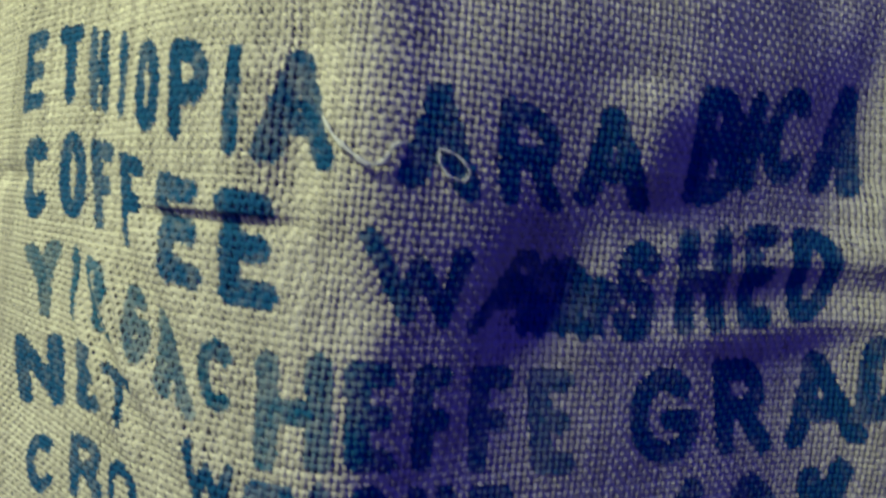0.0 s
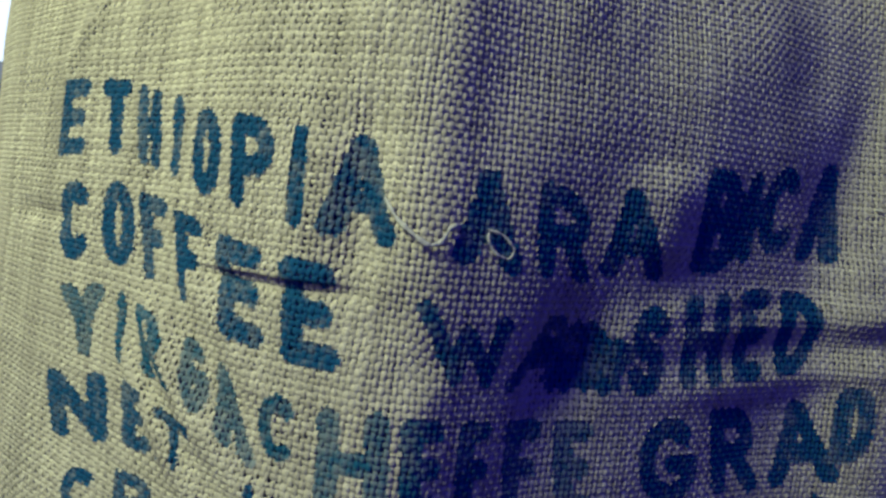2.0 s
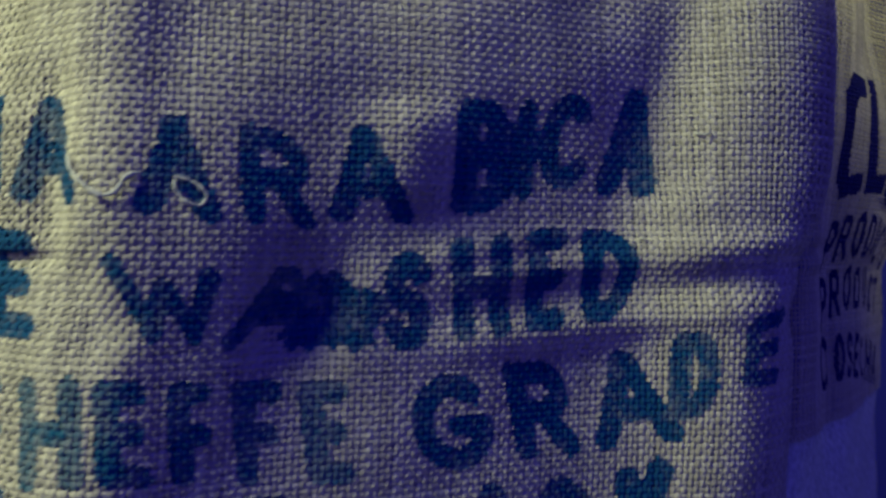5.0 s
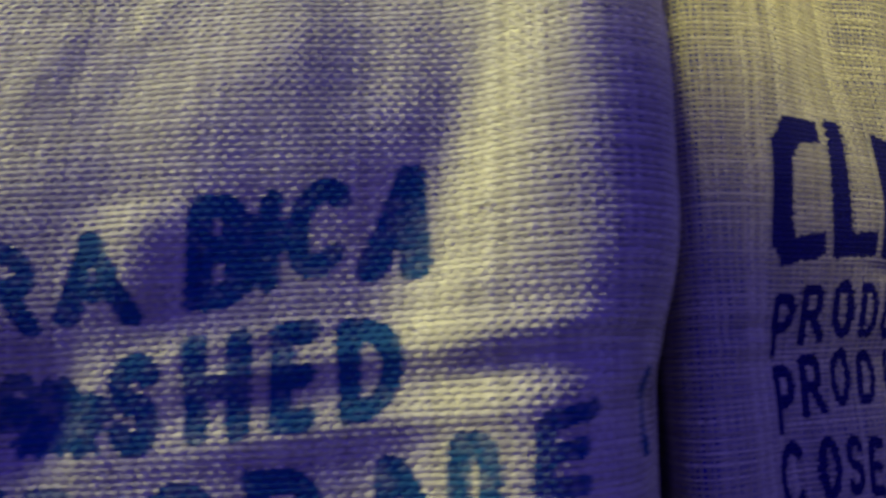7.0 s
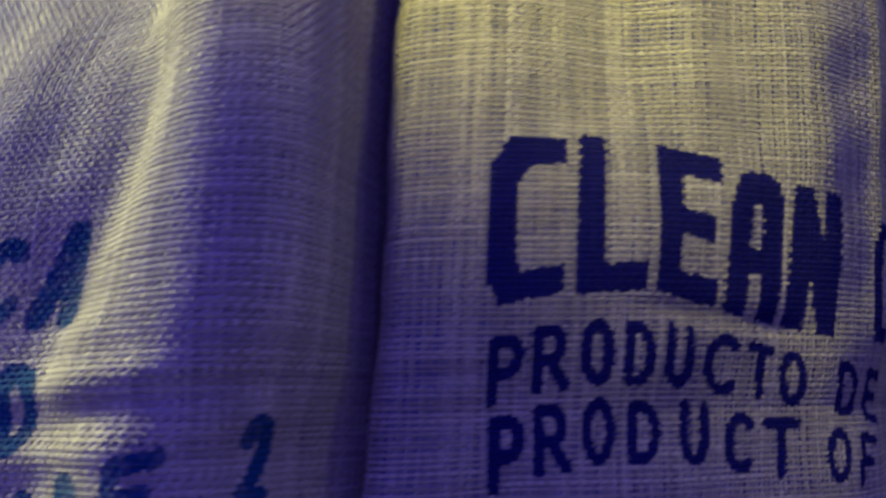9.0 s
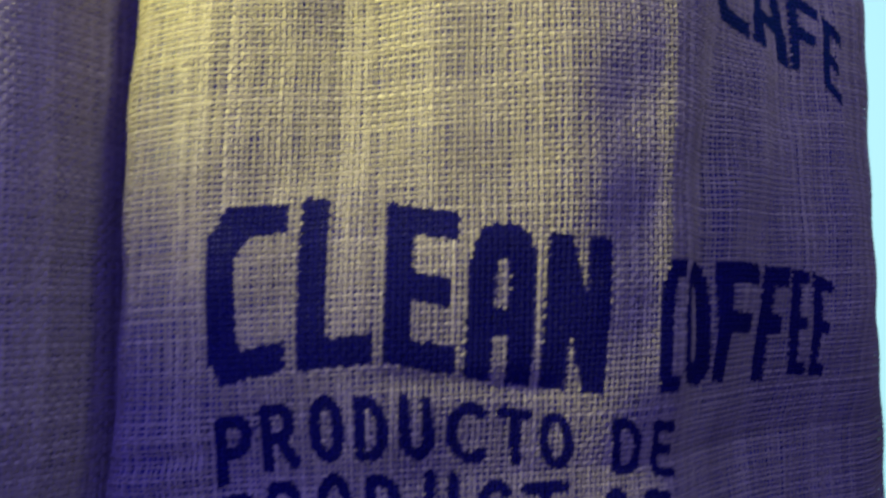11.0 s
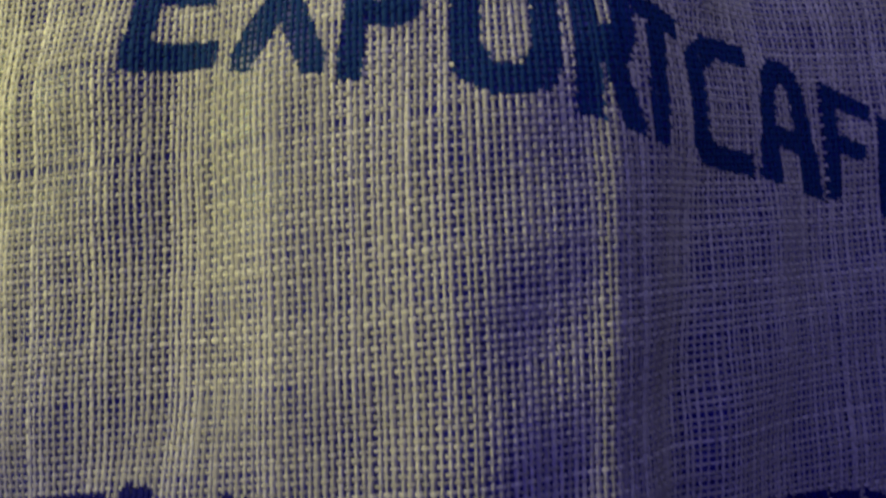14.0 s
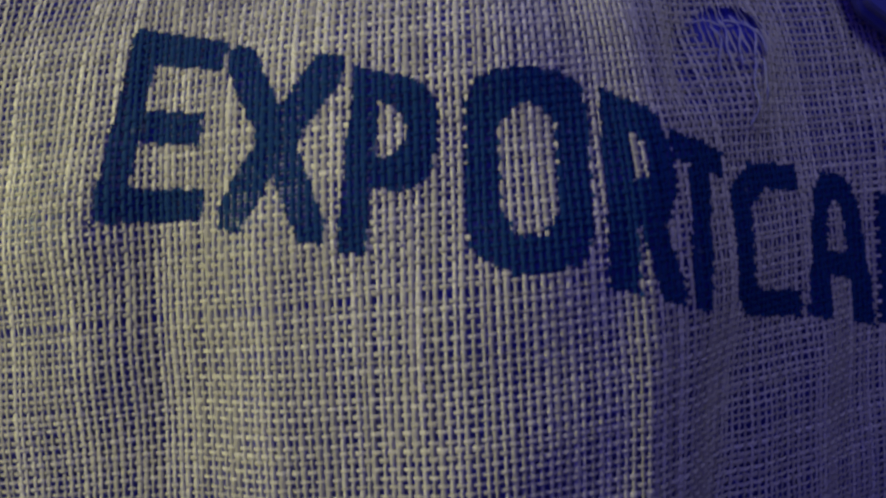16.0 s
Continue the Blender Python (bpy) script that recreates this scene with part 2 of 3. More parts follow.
LINES_LEFT.append(("COFFEE", "teal", "heavy", [
    ("C", 0.2730, 0.5972, 0.3115, 0.6006, 0.3206, 0.5572, 0.2820, 0.5519),
    ("O", 0.3201, 0.6006, 0.3534, 0.6010, 0.3678, 0.5585, 0.3321, 0.5561),
    ("F", 0.3569, 0.5983, 0.3882, 0.5937, 0.3938, 0.5549, 0.3773, 0.5541),
    ("F", 0.3942, 0.5913, 0.4219, 0.5871, 0.4280, 0.5481, 0.4127, 0.5496),
    ("E", 0.4317, 0.5829, 0.4634, 0.5792, 0.4707, 0.5357, 0.4464, 0.5395),
    ("E", 0.4735, 0.5784, 0.4983, 0.5759, 0.5098, 0.5334, 0.4806, 0.5331),
]))
LINES_LEFT.append(("WASHED", "teal", "heavy", [
    ("W", 0.5365, 0.5676, 0.5830, 0.5603, 0.5853, 0.5296, 0.5480, 0.5324),
    ("A", 0.5905, 0.5615, 0.6296, 0.5611, 0.6396, 0.5275, 0.5829, 0.5272),
    ("S", 0.6494, 0.5672, 0.6725, 0.5679, 0.6740, 0.5227, 0.6504, 0.5240),
    ("H", 0.6796, 0.5731, 0.7105, 0.5762, 0.7111, 0.5281, 0.6836, 0.5263),
    ("E", 0.7180, 0.5769, 0.7403, 0.5784, 0.7389, 0.5307, 0.7183, 0.5295),
    ("D", 0.7459, 0.5777, 0.7791, 0.5765, 0.7739, 0.5348, 0.7487, 0.5314),
]))
LINES_LEFT.append(("YIRGACHEFFE", "green", "heavy", [
    ("Y", 0.2879, 0.5402, 0.3384, 0.5466, 0.3423, 0.5084, 0.3091, 0.5011),
    ("I", 0.3494, 0.5442, 0.3635, 0.5458, 0.3705, 0.5099, 0.3599, 0.5091),
    ("R", 0.3754, 0.5430, 0.4011, 0.5397, 0.4236, 0.5074, 0.3886, 0.5095),
    ("G", 0.4171, 0.5366, 0.4365, 0.5327, 0.4487, 0.5017, 0.4307, 0.5052),
    ("A", 0.4397, 0.5281, 0.4557, 0.5260, 0.4784, 0.4847, 0.4531, 0.4963),
    ("C", 0.4733, 0.5204, 0.4931, 0.5199, 0.4953, 0.4901, 0.4756, 0.4932),
    ("H", 0.5020, 0.5190, 0.5329, 0.5206, 0.5377, 0.4770, 0.5063, 0.4744),
    ("E", 0.5373, 0.5189, 0.5568, 0.5179, 0.5621, 0.4750, 0.5409, 0.4781),
    ("F", 0.5637, 0.5160, 0.5807, 0.5158, 0.5877, 0.4724, 0.5680, 0.4750),
    ("F", 0.5880, 0.5152, 0.6102, 0.5138, 0.6117, 0.4688, 0.5940, 0.4719),
    ("E", 0.6159, 0.5136, 0.6367, 0.5129, 0.6432, 0.4673, 0.6224, 0.4696),
]))
LINES_LEFT.append(("GRADE 2", "teal", "heavy", [
    ("G", 0.6630, 0.5130, 0.7003, 0.5128, 0.7103, 0.4685, 0.6689, 0.4695),
    ("R", 0.7069, 0.5167, 0.7393, 0.5165, 0.7530, 0.4695, 0.7186, 0.4706),
    ("A", 0.7526, 0.5191, 0.7879, 0.5191, 0.8045, 0.4751, 0.7595, 0.4707),
    ("D", 0.7964, 0.5275, 0.8198, 0.5287, 0.8181, 0.4858, 0.7939, 0.4846),
    ("E", 0.8324, 0.5335, 0.8594, 0.5393, 0.8543, 0.5001, 0.8293, 0.4997),
    ("2", 0.8908, 0.5515, 0.9131, 0.5510, 0.9088, 0.5103, 0.8884, 0.5118),
]))
LINES_LEFT.append(("NET", "teal", "heavy", [
    ("N", 0.2811, 0.4893, 0.3511, 0.5012, 0.3611, 0.4663, 0.2994, 0.4538),
    ("E", 0.3666, 0.5012, 0.3938, 0.5023, 0.4075, 0.4743, 0.3766, 0.4695),
    ("T", 0.4045, 0.4980, 0.4379, 0.4958, 0.4378, 0.4709, 0.4231, 0.4762),
]))
LINES_LEFT.append(("WEIGHT", "teal", "heavy", [
    ("W", 0.4741, 0.4818, 0.4985, 0.4740, 0.5026, 0.4560, 0.4734, 0.4567),
    ("E", 0.5042, 0.4703, 0.5246, 0.4719, 0.5268, 0.4385, 0.5047, 0.4375),
    ("I", 0.5297, 0.4730, 0.5359, 0.4736, 0.5398, 0.4386, 0.5325, 0.4392),
    ("G", 0.5403, 0.4737, 0.5616, 0.4712, 0.5678, 0.4335, 0.5452, 0.4379),
    ("H", 0.5670, 0.4698, 0.5886, 0.4677, 0.5971, 0.4278, 0.5734, 0.4324),
    ("T", 0.5941, 0.4671, 0.6151, 0.4655, 0.6255, 0.4227, 0.6032, 0.4268),
]))
LINES_LEFT.append(("60K", "teal", "heavy", [
    ("6", 0.6840, 0.4608, 0.7147, 0.4627, 0.7271, 0.4054, 0.6956, 0.4070),
    ("0", 0.7243, 0.4616, 0.7574, 0.4611, 0.7726, 0.4018, 0.7391, 0.4033),
    ("K", 0.7685, 0.4617, 0.7972, 0.4680, 0.8125, 0.4101, 0.7810, 0.4043),
]))
LINES_LEFT.append(("CRO", "teal", "heavy", [
    ("C", 0.3117, 0.4394, 0.3544, 0.4517, 0.3569, 0.4227, 0.3232, 0.4113),
    ("R", 0.3706, 0.4564, 0.4077, 0.4632, 0.4157, 0.4379, 0.3761, 0.4263),
    ("O", 0.4156, 0.4585, 0.4433, 0.4591, 0.4458, 0.4359, 0.4215, 0.4329),
]))
LINES_RIGHT.append(("CLEAN", "navy", "block", [
    ("C", 0.2155, 0.6855, 0.2538, 0.6853, 0.2544, 0.6065, 0.2157, 0.5994),
    ("L", 0.2607, 0.6878, 0.2968, 0.6857, 0.2968, 0.6074, 0.2596, 0.6052),
    ("E", 0.3026, 0.6826, 0.3368, 0.6756, 0.3354, 0.5989, 0.3009, 0.6076),
    ("A", 0.3429, 0.6712, 0.3747, 0.6677, 0.3733, 0.5912, 0.3393, 0.5980),
    ("N", 0.3802, 0.6643, 0.4129, 0.6595, 0.4115, 0.5848, 0.3771, 0.5908),
]))
LINES_RIGHT.append(("COFFEE", "navy", "block", [
    ("C", 0.4428, 0.6490, 0.4621, 0.6496, 0.4580, 0.5825, 0.4419, 0.5833),
    ("O", 0.4638, 0.6497, 0.4919, 0.6490, 0.4988, 0.5819, 0.4618, 0.5872),
    ("F", 0.4968, 0.6501, 0.5381, 0.6483, 0.5408, 0.5800, 0.5009, 0.5849),
    ("F", 0.5416, 0.6482, 0.5650, 0.6458, 0.5637, 0.5795, 0.5414, 0.5814),
    ("E", 0.5658, 0.6458, 0.5825, 0.6432, 0.5861, 0.5813, 0.5709, 0.5826),
    ("E", 0.5852, 0.6433, 0.6027, 0.6364, 0.6018, 0.5793, 0.5895, 0.5809),
]))
LINES_RIGHT.append(("PRODUCTO DE", "navy", "bold", [
    ("P", 0.2179, 0.5856, 0.2370, 0.5875, 0.2368, 0.5552, 0.2179, 0.5514),
    ("R", 0.2397, 0.5901, 0.2573, 0.5930, 0.2612, 0.5602, 0.2410, 0.5573),
    ("O", 0.2641, 0.5945, 0.2820, 0.5942, 0.2849, 0.5612, 0.2656, 0.5615),
    ("D", 0.2869, 0.5925, 0.3029, 0.5912, 0.3062, 0.5609, 0.2893, 0.5611),
    ("U", 0.3087, 0.5924, 0.3248, 0.5905, 0.3282, 0.5593, 0.3103, 0.5608),
    ("C", 0.3309, 0.5864, 0.3548, 0.5865, 0.3562, 0.5540, 0.3339, 0.5578),
    ("T", 0.3566, 0.5831, 0.3747, 0.5805, 0.3768, 0.5517, 0.3594, 0.5534),
    ("O", 0.3773, 0.5797, 0.3945, 0.5776, 0.3985, 0.5486, 0.3801, 0.5508),
    ("D", 0.4162, 0.5738, 0.4351, 0.5711, 0.4389, 0.5422, 0.4202, 0.5454),
    ("E", 0.4426, 0.5703, 0.4625, 0.5676, 0.4667, 0.5388, 0.4465, 0.5412),
]))
LINES_RIGHT.append(("PRODUCT OF", "navy", "bold", [
    ("P", 0.2192, 0.5479, 0.2385, 0.5492, 0.2391, 0.5127, 0.2203, 0.5109),
    ("R", 0.2421, 0.5524, 0.2595, 0.5543, 0.2641, 0.5202, 0.2430, 0.5184),
    ("O", 0.2674, 0.5560, 0.2869, 0.5566, 0.2880, 0.5244, 0.2690, 0.5232),
    ("D", 0.2936, 0.5548, 0.3124, 0.5535, 0.3117, 0.5240, 0.2945, 0.5228),
    ("U", 0.3227, 0.5553, 0.3399, 0.5523, 0.3396, 0.5210, 0.3220, 0.5229),
    ("C", 0.3484, 0.5480, 0.3693, 0.5476, 0.3680, 0.5153, 0.3482, 0.5185),
    ("T", 0.3708, 0.5448, 0.3968, 0.5438, 0.3942, 0.5118, 0.3701, 0.5147),
    ("O", 0.4133, 0.5390, 0.4314, 0.5375, 0.4278, 0.5088, 0.4109, 0.5114),
    ("F", 0.4404, 0.5364, 0.4612, 0.5330, 0.4559, 0.5046, 0.4350, 0.5071),
]))
LINES_RIGHT.append(("COSECHA", "navy", "bold", [
    ("C", 0.2180, 0.5071, 0.2444, 0.5086, 0.2405, 0.4724, 0.2163, 0.4717),
    ("O", 0.2506, 0.5091, 0.2686, 0.5088, 0.2668, 0.4759, 0.2483, 0.4745),
    ("S", 0.2739, 0.5087, 0.2920, 0.5067, 0.2906, 0.4744, 0.2710, 0.4756),
    ("E", 0.2974, 0.5061, 0.3142, 0.5036, 0.3124, 0.4713, 0.2965, 0.4729),
    ("C", 0.3204, 0.5024, 0.3442, 0.4983, 0.3396, 0.4666, 0.3174, 0.4699),
    ("H", 0.3522, 0.4965, 0.3716, 0.4932, 0.3691, 0.4600, 0.3492, 0.4639),
    ("A", 0.3775, 0.4914, 0.4007, 0.4868, 0.3962, 0.4540, 0.3753, 0.4578),
]))
LINES_RIGHT.append(("EXPORTCAFE", "blue", "block", [
    ("E", 0.2672, 0.9167, 0.3078, 0.9063, 0.2977, 0.8435, 0.2564, 0.8471),
    ("X", 0.3080, 0.9046, 0.3528, 0.8935, 0.3448, 0.8313, 0.3051, 0.8403),
    ("P", 0.3557, 0.8893, 0.3863, 0.8791, 0.3779, 0.8231, 0.3494, 0.8280),
    ("O", 0.3926, 0.8846, 0.4371, 0.8801, 0.4326, 0.8113, 0.3913, 0.8180),
    ("R", 0.4409, 0.8733, 0.4681, 0.8617, 0.4663, 0.7963, 0.4374, 0.8070),
    ("T", 0.4670, 0.8569, 0.4935, 0.8476, 0.4837, 0.7914, 0.4639, 0.7967),
    ("C", 0.4963, 0.8435, 0.5350, 0.8396, 0.5322, 0.7815, 0.4938, 0.7885),
    ("A", 0.5442, 0.8367, 0.5669, 0.8323, 0.5756, 0.7706, 0.5349, 0.7811),
    ("F", 0.5772, 0.8254, 0.6018, 0.8120, 0.5975, 0.7671, 0.5773, 0.7715),
    ("E", 0.6040, 0.8089, 0.6206, 0.7960, 0.6183, 0.7473, 0.6036, 0.7625),
]))
THREADS_LEFT = [
    ("loose_thread", 0.001, [0.5169, 0.6060, 0.5244, 0.5979, 0.5309, 0.5931, 0.5379, 0.5884, 0.5431, 0.5897, 0.5460, 0.5961, 0.5515, 0.5982]),
    ("loose_thread", 0.0006, [0.5633, 0.5968, 0.5708, 0.5950, 0.5763, 0.5897, 0.5743, 0.5851, 0.5677, 0.5866, 0.5637, 0.5919, 0.5640, 0.5973]),
    ("loose_thread", 0.0005, [0.7769, 0.5734, 0.7789, 0.5724, 0.7812, 0.5717]),
    ("loose_thread", 0.0005, [0.8056, 0.6254, 0.8102, 0.6242, 0.8145, 0.6258]),
]
THREADS_RIGHT = [
    ("loose_thread", 0.0006, [0.5069, 0.8970, 0.5078, 0.8916, 0.5048, 0.8852, 0.5063, 0.8787]),
    ("loose_thread", 0.0006, [0.5133, 0.8981, 0.5146, 0.8925, 0.5101, 0.8849, 0.5103, 0.8773]),
    ("loose_thread", 0.0006, [0.5187, 0.8958, 0.5194, 0.8899, 0.5151, 0.8823, 0.5146, 0.8758]),
    ("loose_thread", 0.0005, [0.5092, 0.8959, 0.5167, 0.8944, 0.5214, 0.8887, 0.5219, 0.8810]),
    ("loose_thread", 0.0005, [0.5023, 0.8940, 0.5045, 0.8891, 0.5005, 0.8820, 0.4999, 0.8748]),
    ("loose_thread", 0.0005, [0.5148, 0.8780, 0.5099, 0.8698, 0.5107, 0.8615, 0.5071, 0.8548]),
    ("loose_thread", 0.0005, [0.5192, 0.8799, 0.5151, 0.8716, 0.5171, 0.8634]),
    ("loose_thread", 0.0004, [0.4951, 0.8955, 0.4999, 0.8963, 0.5058, 0.8934, 0.5133, 0.8936]),
]

# ---- mesh helpers ----
def mesh_object(name, verts, faces, mat, parent=None, label="", smooth=True):
    me = bpy.data.meshes.new(name)
    verts, faces = np.asarray(verts, np.float32), np.asarray(faces, np.int32)
    me.vertices.add(len(verts))
    me.vertices.foreach_set("co", verts.ravel())
    me.loops.add(faces.size)
    me.loops.foreach_set("vertex_index", faces.ravel())
    me.polygons.add(len(faces))
    me.polygons.foreach_set("loop_start", np.arange(0, faces.size, faces.shape[1], dtype=np.int32))
    me.polygons.foreach_set("use_smooth", np.full(len(faces), smooth))
    me.materials.append(mat)
    me.update(calc_edges=True)
    me.validate()
    ob = new(name, me)
    if parent:
        ob.parent = parent
    if label:
        tagged(ob, label=label)
    return ob


def part(name, bm, mat, parent=None, label=""):
    me = bpy.data.meshes.new(name)
    bm.normal_update()
    bm.to_mesh(me)
    bm.free()
    me.materials.append(mat)
    ob = new(name, me)
    if parent:
        ob.parent = parent
    if label:
        tagged(ob, label=label)
    return ob


def box(name, lo, hi, mat, parent=None, bevel=0.0):
    bm = bmesh.new()
    bmesh.ops.create_cube(bm, size=1.0, matrix=Matrix.LocRotScale([(a + b) / 2 for a, b in zip(lo, hi)], None, [b - a for a, b in zip(lo, hi)]))
    if bevel:
        bmesh.ops.bevel(bm, geom=bm.edges, offset=bevel, segments=2, affect="EDGES")
    return part(name, bm, mat, parent)


# ---- glyphs: strokes in a unit box (x right, y up), joined by commas into runs ----
def arc(cx, cy, rx, ry, a0, a1, n=10):
    return [(cx + rx * math.cos(math.radians(a0 + (a1 - a0) * i / n)), cy + ry * math.sin(math.radians(a0 + (a1 - a0) * i / n))) for i in range(n + 1)]


def glyph(ch, block):
    e = {
        "A": [[(0, 0), (.42, 1), (.58, 1), (1, 0)], [(.2, .34), (.8, .34)]],
        "B": [[(0, 0), (0, 1)], [(0, 1), (.6, 1)] + arc(.6, .76, .36, .24, 90, -90) + [(0, .52)], [(.6, .52)] + arc(.6, .26, .4, .26, 90, -90) + [(0, 0)]],
        "C": [arc(.5, .5, .5, .5, 48, 312, 18)],
        "D": [[(0, 0), (0, 1), (.4, 1)] + arc(.4, .5, .6, .5, 90, -90, 12) + [(0, 0)]],
        "E": [[(1, 1), (0, 1), (0, 0), (1, 0)], [(0, .5), (.85, .5)]],
        "F": [[(1, 1), (0, 1), (0, 0)], [(0, .5), (.85, .5)]],
        "G": [arc(.5, .5, .5, .5, 48, 345, 18) + [(.98, .45), (.6, .45)]],
        "H": [[(0, 0), (0, 1)], [(1, 0), (1, 1)], [(0, .5), (1, .5)]],
        "I": [[(.5, 0), (.5, 1)]],
        "K": [[(0, 0), (0, 1)], [(1, 1), (0, .42)], [(.35, .6), (1, 0)]],
        "L": [[(0, 1), (0, 0), (1, 0)]],
        "N": [[(0, 0), (0, 1), (1, 0), (1, 1)]],
        "O": [arc(.5, .5, .5, .5, 0, 360, 24)],
        "0": [arc(.5, .5, .5, .5, 0, 360, 24)],
        "P": [[(0, 0), (0, 1), (.55, 1)] + arc(.55, .72, .45, .28, 90, -90) + [(0, .44)]],
        "R": [[(0, 0), (0, 1), (.55, 1)] + arc(.55, .74, .42, .26, 90, -90) + [(0, .48)], [(.5, .48), (1, 0)]],
        "S": [arc(.5, .75, .48, .25, 25, 270, 12) + arc(.5, .25, .48, .25, 90, -155, 12)],
        "T": [[(0, 1), (1, 1)], [(.5, 1), (.5, 0)]],
        "U": [[(0, 1)] + arc(.5, .35, .5, .35, 180, 360, 12) + [(1, 1)]],
        "W": [[(0, 1), (.25, 0), (.5, .75), (.75, 0), (1, 1)]],
        "X": [[(0, 1), (1, 0)], [(1, 1), (0, 0)]],
        "Y": [[(0, 1), (.5, .5), (1, 1)], [(.5, .5), (.5, 0)]],
        "2": [arc(.5, .72, .48, .28, 165, -35, 12) + [(0, 0), (1, 0)]],
        "6": [[(.8, 1), (.25, .65)] + arc(.5, .3, .48, .3, 150, 510, 18)],
    }
    if block:
        e["C"] = [[(1, 1), (.35, 1), (0, .82), (0, .15), (.2, 0), (1, 0)]]
        e["A"] = [[(0, 0), (0, .75)] + arc(.5, .75, .5, .25, 180, 0, 8) + [(1, 0)], [(0, .36), (1, .36)]]
        e["O"] = [[(0, .2), (0, .8)] + arc(.5, .8, .5, .2, 180, 0, 8) + [(1, .2)] + arc(.5, .2, .5, .2, 0, -180, 8)]
    return e[ch]


def inside(box8, ch, style, view_widen, s, z):
    """Which places (s, z) of the cloth the glyph's strokes cover."""
    q = np.array(box8).reshape(4, 2)  # tl, tr, br, bl
    wide = (np.hypot(*(q[1] - q[0])) + np.hypot(*(q[2] - q[3]))) / 2
    wide = wide / view_widen
    tall = (np.hypot(*(q[3] - q[0])) + np.hypot(*(q[2] - q[1]))) / 2
    a, b = np.full(s.shape, .5), np.full(s.shape, .5)
    for _ in range(7):  # place in the box, by Newton's steps
        w = [(1 - a) * b, a * b, a * (1 - b), (1 - a) * (1 - b)]
        ds = s - sum(w[i] * q[i, 0] for i in range(4))
        dz = z - sum(w[i] * q[i, 1] for i in range(4))
        sa = b * (q[1, 0] - q[0, 0]) + (1 - b) * (q[2, 0] - q[3, 0])
        za = b * (q[1, 1] - q[0, 1]) + (1 - b) * (q[2, 1] - q[3, 1])
        sb = (1 - a) * (q[0, 0] - q[3, 0]) + a * (q[1, 0] - q[2, 0])
        zb = (1 - a) * (q[0, 1] - q[3, 1]) + a * (q[1, 1] - q[2, 1])
        det = sa * zb - sb * za
        det = np.where(np.abs(det) < 1e-9, 1e-9, det)
        a, b = np.clip(a + (ds * zb - dz * sb) / det, -1, 2), np.clip(b + (dz * sa - ds * za) / det, -1, 2)
    thick = min(tall * {"block": .088, "bold": .092, "heavy": .118}[style], wide * (.2 if ch in "OCGPRABD" and view_widen > 1 else .25))
    if ch == "I":
        thick = min(wide * .5, tall * .12)
    if ch == "*":  # a blot
        r = np.hypot(2 * a - 1, 2 * b - 1)
        return r < .85 + .12 * np.sin(5 * np.arctan2(b - .5, a - .5)) + .1 * np.sin(700 * s) * np.sin(600 * z)
    iw, ih = max(wide - 2 * thick, 1e-4), max(tall - 2 * thick, 1e-4)
    x, y = a * wide - thick, b * tall - thick
    best = np.full(s.shape, 9.0)
    for run in glyph(ch, style == "block"):
        for (x0, y0), (x1, y1) in zip(run, run[1:]):
            x0, y0, x1, y1 = x0 * iw, y0 * ih, x1 * iw, y1 * ih
            u = np.clip(((x - x0) * (x1 - x0) + (y - y0) * (y1 - y0)) / max((x1 - x0) ** 2 + (y1 - y0) ** 2, 1e-12), 0, 1)
            r = np.hypot(x - x0 - u * (x1 - x0), y - y0 - u * (y1 - y0))
            if style == "block":
                r = np.minimum(r, np.maximum(np.abs(x - x0 - u * (x1 - x0)), np.abs(y - y0 - u * (y1 - y0))) * 1.02)
            best = np.minimum(best, r)
    return best < thick * (1 + .10 * np.sin(900 * s + 3) * np.sin(1100 * z))


